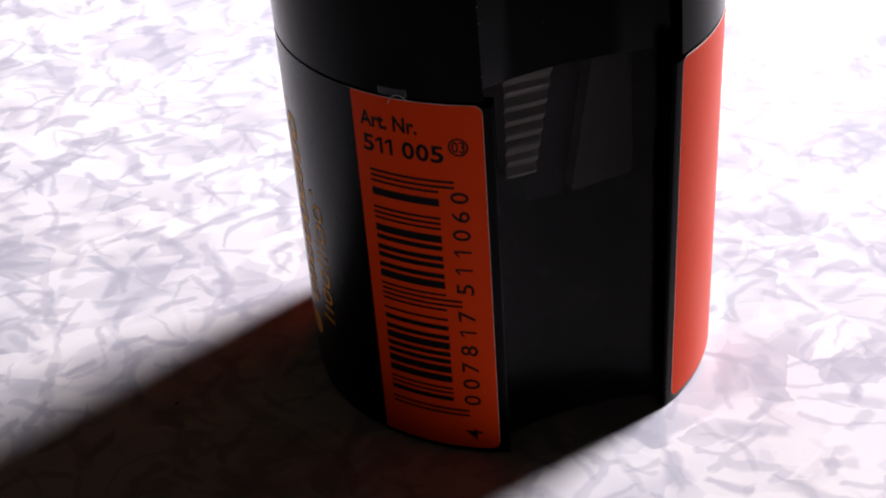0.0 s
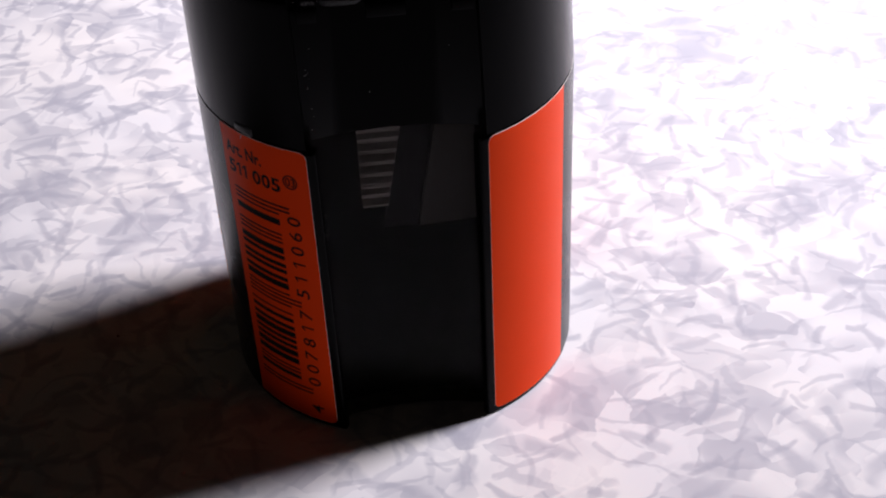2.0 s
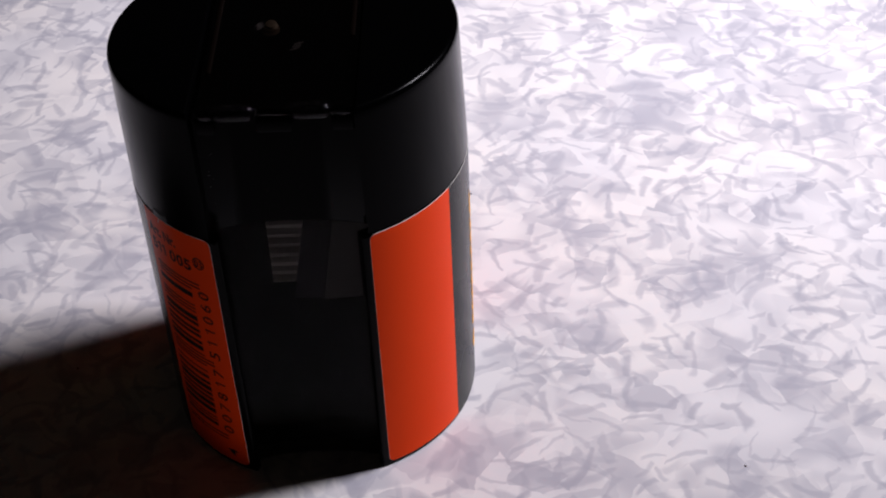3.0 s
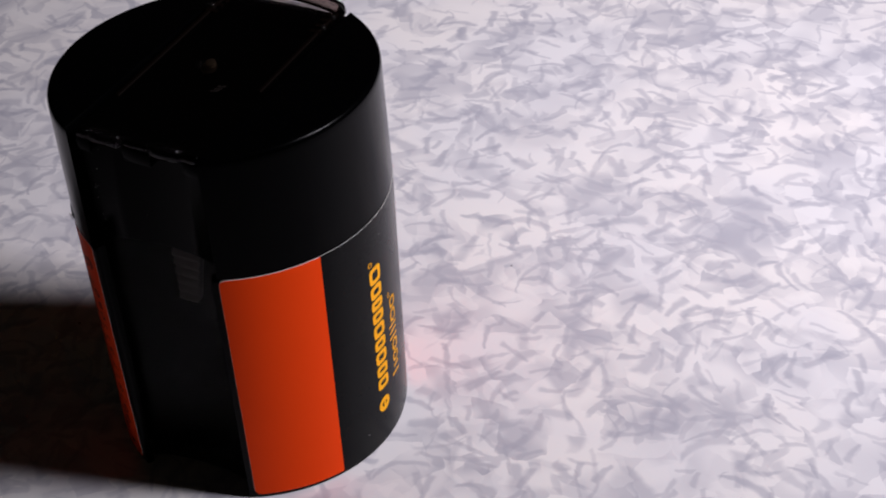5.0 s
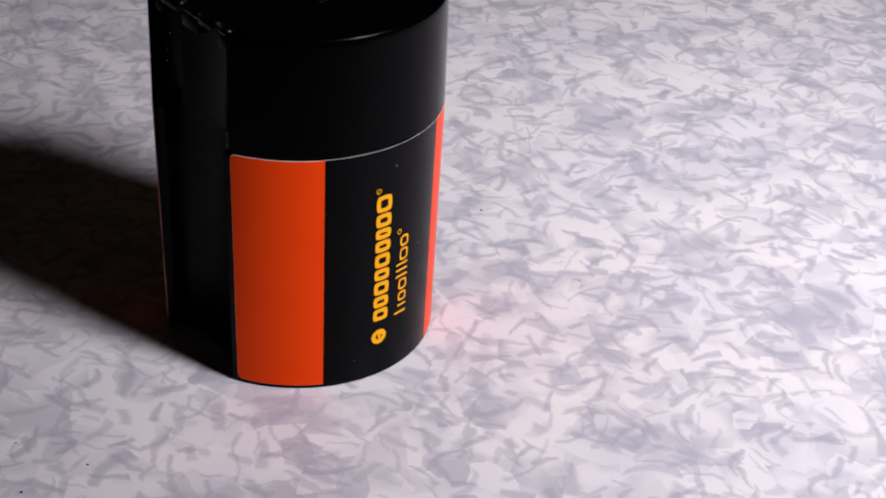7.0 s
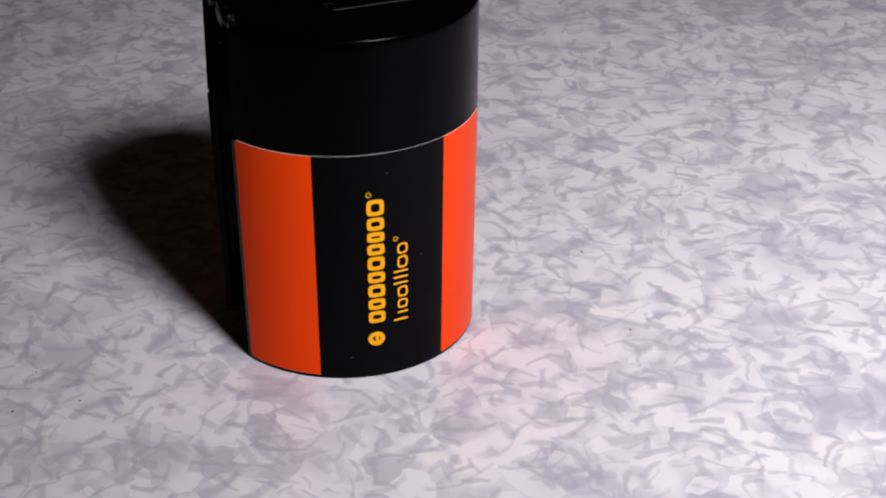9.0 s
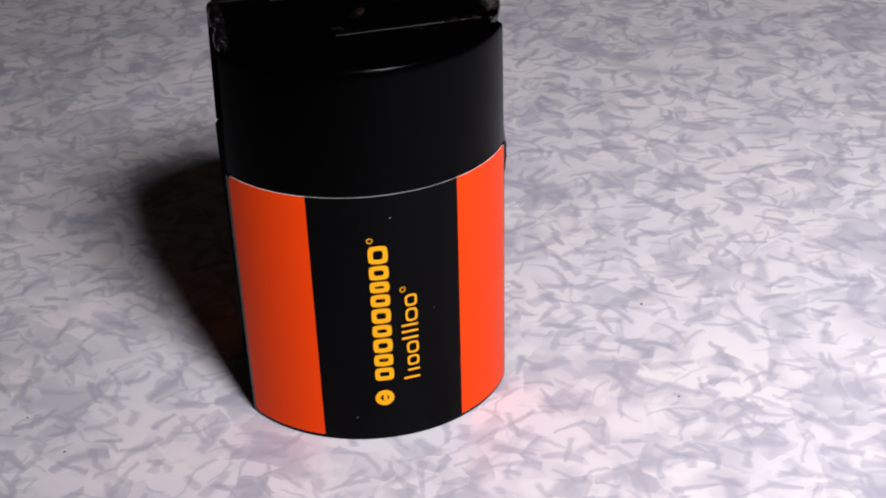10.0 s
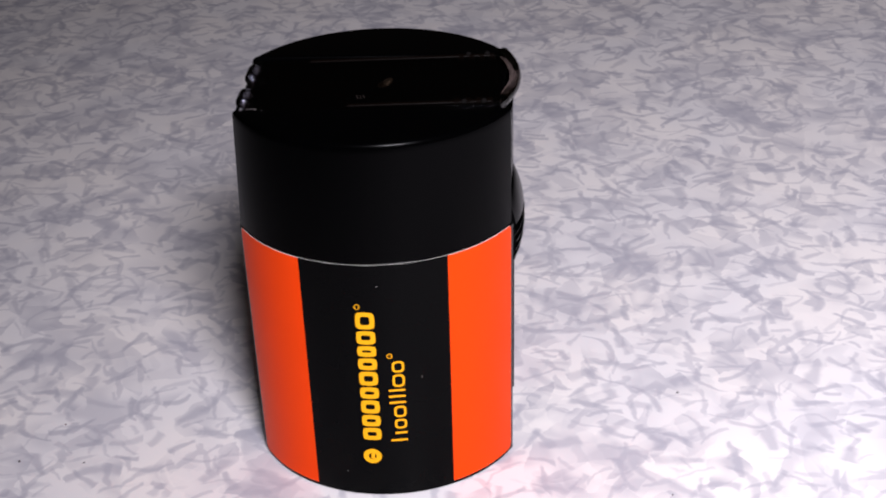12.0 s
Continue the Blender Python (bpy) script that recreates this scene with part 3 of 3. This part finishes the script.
for side in (-1, 1):
    bm = bmesh.new()
    # the +x rail is shortened to the stretch that shows a bright line
    x, start = 8.25 * side, (-3.0 if side > 0 else -10.0)
    rings = []
    for i in range(17):
        y = start + (16.5 - start) * i / 16
        z = flap_height(y)
        rings.append([(x + 0.36 * math.cos(q), y, z - 0.05 + 0.30 * math.sin(q)) for q in (math.pi * k / 9 for k in range(10))])
    loft(bm, rings)
    part("rail", bm, RIM, flap, "raised edge of the flap")
    # three added beads make the row of glints at the rail's end
    for y in (12.9, 15.6, 18.2):
        bm = bmesh.new()
        bmesh.ops.create_uvsphere(bm, u_segments=14, v_segments=8, radius=0.42 * MM, matrix=Matrix.Translation(Vector((x + 0.25 * side, min(y, 17.6), flap_height(y) + 0.12)) * MM))
        part("peg", bm, GLINT, flap)
    bm = bmesh.new()
    for k in range(4):
        box(bm, (x - 0.5 - (0.6 if side > 0 else 0), 11.5 + 1.5 * k, flap_height(12.0) - 0.2), (x + 0.5 + (0.6 if side < 0 else 0), 12.2 + 1.5 * k, flap_height(12.0) + 0.18))
    part("clip", bm, RIM, flap, "small ribs at the end of the flap")

bm = bmesh.new()
profile = []
for i in range(73):
    z = 41.6 - 12.3 * i / 72
    u = i / 72
    bulge = 1.95 * math.sin(math.pi * u) ** 0.6
    rib = 0.5 * (0.5 + 0.5 * math.cos(2 * math.pi * (z - 31.2) / 1.4)) if z < 37.2 else 0.0
    profile.append((z, 18.85 + bulge - rib))
rings = []
for z, y in profile:
    rings.append([(x, y - 1.0 * (abs(x) / 7.4) ** 2.5, z) for x in [-7.4 + 14.8 * k / 14 for k in range(15)]] + [(7.4 - 14.8 * k / 14, 17.9, z) for k in range(15)])
loft(bm, rings)
part("grip", bm, BLACK, flap, "ribbed black thumb grip")

# the metal sharpener inside
bm = bmesh.new()
section = []
for i in range(57):
    z = 25.2 + 14.0 * i / 56
    section.append((z, -10.0 - 0.45 * (0.5 + 0.5 * math.cos(2 * math.pi * (z - 25.4) / 1.45)) ** 0.7))
rings = []
for z, y in section:
    right = -1.1 + (z - 25.4) * 0.187
    rings.append([(-4.0, y, z), (right, y, z), (right, -5.0, z), (-4.0, -5.0, z)])
loft(bm, rings)
insert = part("metal_insert", bm, METAL, sharpener, "ribbed light metal sharpener block inside the tub")
bm = bmesh.new()
rings = []
for z in (22.5, 26.0, 32.0, 39.2):
    left = 1.9 + (z - 20.5) * 0.172
    rings.append([(left, -10.9, z), (8.9, -10.3, z), (8.9, -3.0, z), (left, -3.0, z)])
loft(bm, rings)
part("wedge", bm, DIMMED_METAL, insert, "plain light metal wedge")
bm = bmesh.new()
rings = []
for z in (21.5, 39.2):
    left = -1.8 + (z - 21.5) * 0.187
    rings.append([(left, -9.2, z), (left + 3.9, -9.2, z), (left + 3.9, -8.8, z), (left, -8.8, z)])
loft(bm, rings)
part("blade", bm, STEEL, insert, "dark steel blade")
# small stacked discs under the flap that imitate a warm highlight
bm = bmesh.new()
for k, (r, z) in enumerate(((1.1, 55.0), (0.9, 55.25), (0.7, 55.5))):
    rod(bm, (-1.9, 1.2 + 0.25 * k, z - 0.1), (-1.9, 1.25 + 0.25 * k, z + 0.1), r, 18)
soften(bm, 0.06)
part("screw", bm, WARM_GLINT, insert, "warm-coloured screw head")
# three thin rods in place of the faint second highlight in the hole
bm = bmesh.new()
for k in range(3):
    rod(bm, (0.6 + 0.25 * k, -2.6 + 0.5 * k, 54.3 + 0.1 * k), (1.7 + 0.25 * k, -2.3 + 0.5 * k, 54.4 + 0.1 * k), 0.09, 10)
part("cutting_edge", bm, DIMMED_METAL, insert, "bright ridges of the cutting cone")

# dust, lint and a loose thread
random.seed(11)


def fleck(size, flat):
    """A small uneven crumb, its underside at the origin."""
    bm = bmesh.new()
    bmesh.ops.create_icosphere(bm, subdivisions=1, radius=size * MM)
    for v in bm.verts:
        v.co *= random.uniform(0.7, 1.25)
        v.co.z = max(v.co.z * flat, -0.1 * size * MM) + 0.1 * size * MM
    return bm


for x, y, size in ((-36.0, 3.2, 0.22), (-6.4, 44.4, 0.26), (20.4, 41.8, 0.16), (12.3, -55.9, 0.22), (12.6, -45.9, 0.2), (55.4, -20.8, 0.2), (2.4, -51.2, 0.16)):
    ob = part("crumb", fleck(size, 0.6), SPECK)
    ob.matrix_basis = pose(x * MM, y * MM, 0.00002, 0, 0, random.uniform(0, 360))
    tagged(ob, "tiny dark crumb lying on the laminate tabletop", "crumb", "crumbs on the table")


def dip(x, deep, ends):
    return -(deep + (ends - deep) * (x / 9.1) ** 2)


for x, z, size in ((-2.3, 43.1, 0.11), (3.7, 33.9, 0.11), (-2.6, 17.3, 0.10), (3.3, 13.8, 0.10), (5.5, 29.7, 0.08), (6.2, 48.1, 0.08), (1.5, 22.0, 0.07)):
    y = dip(x, 15.6, 17.0) + 0.25 * (z - SEAM) / 17 if z > 38.6 else dip(x, 15.3, 16.7)
    ob = part("dust_speck", fleck(size * 0.72, 0.7), LINT)
    ob.matrix_basis = pose(x * MM, (y + 0.01) * MM, z * MM, 90, 0, 0)
    tagged(ob, "white dust speck stuck on the black plastic", "dust", "dust on the sharpener")
# lint caught along the corner of the lid's hollow
for k in range(14):
    z = random.uniform(39.5, 53.5)
    x = -8.5 + random.choice((0.1, 0.2, 0.9)) * random.uniform(-0.6, 1.6)
    ob = part("dust_speck", fleck(random.uniform(0.02, 0.07), 0.4), LINT)
    ob.matrix_basis = pose(x * MM, (dip(x, 15.6, 17.0) + 0.25 * (z - SEAM) / 17 + 0.01) * MM, z * MM, 90, 0, random.uniform(0, 90))
    tagged(ob, "white dust speck stuck on the black plastic", "dust", "dust on the sharpener")
for a, z, size in ((2.5, 35.1, 0.09), (-14.0, 4.0, 0.07), (18.0, 20.0, 0.06)):
    r = R_FOOT + (R_TOP - R_FOOT) * z / 38.5 + 0.08
    ob = part("dust_speck", fleck(size, 0.6), LINT)
    ob.matrix_basis = Matrix.Translation(Vector(polar(r, a, z)) * MM) @ pose(0, 0, 0, 0, 90, a)
    tagged(ob, "white dust speck stuck on the black plastic", "dust", "dust on the sharpener")

bm = bmesh.new()
points = [Vector(polar(21.42 + 0.25 * math.sin(math.pi * i / 14), -139.4 + 4.8 * i / 14, 37.9 + 1.15 * math.sin(math.pi * 0.8 * i / 14))) * MM for i in range(15)]
rings = []
for p, q in zip(points, points[1:] + [points[-1] * 2 - points[-2]]):
    turn = (q - p).to_track_quat("Z", "Y").to_matrix()
    rings.append([(p + turn @ Vector((0.045 * MM * math.cos(k * math.pi / 3), 0.045 * MM * math.sin(k * math.pi / 3), 0))) / MM for k in range(6)])
loft(bm, rings)
tagged(part("thread", bm, LINT), "fine white thread curled on the seam of the lid", "thread")
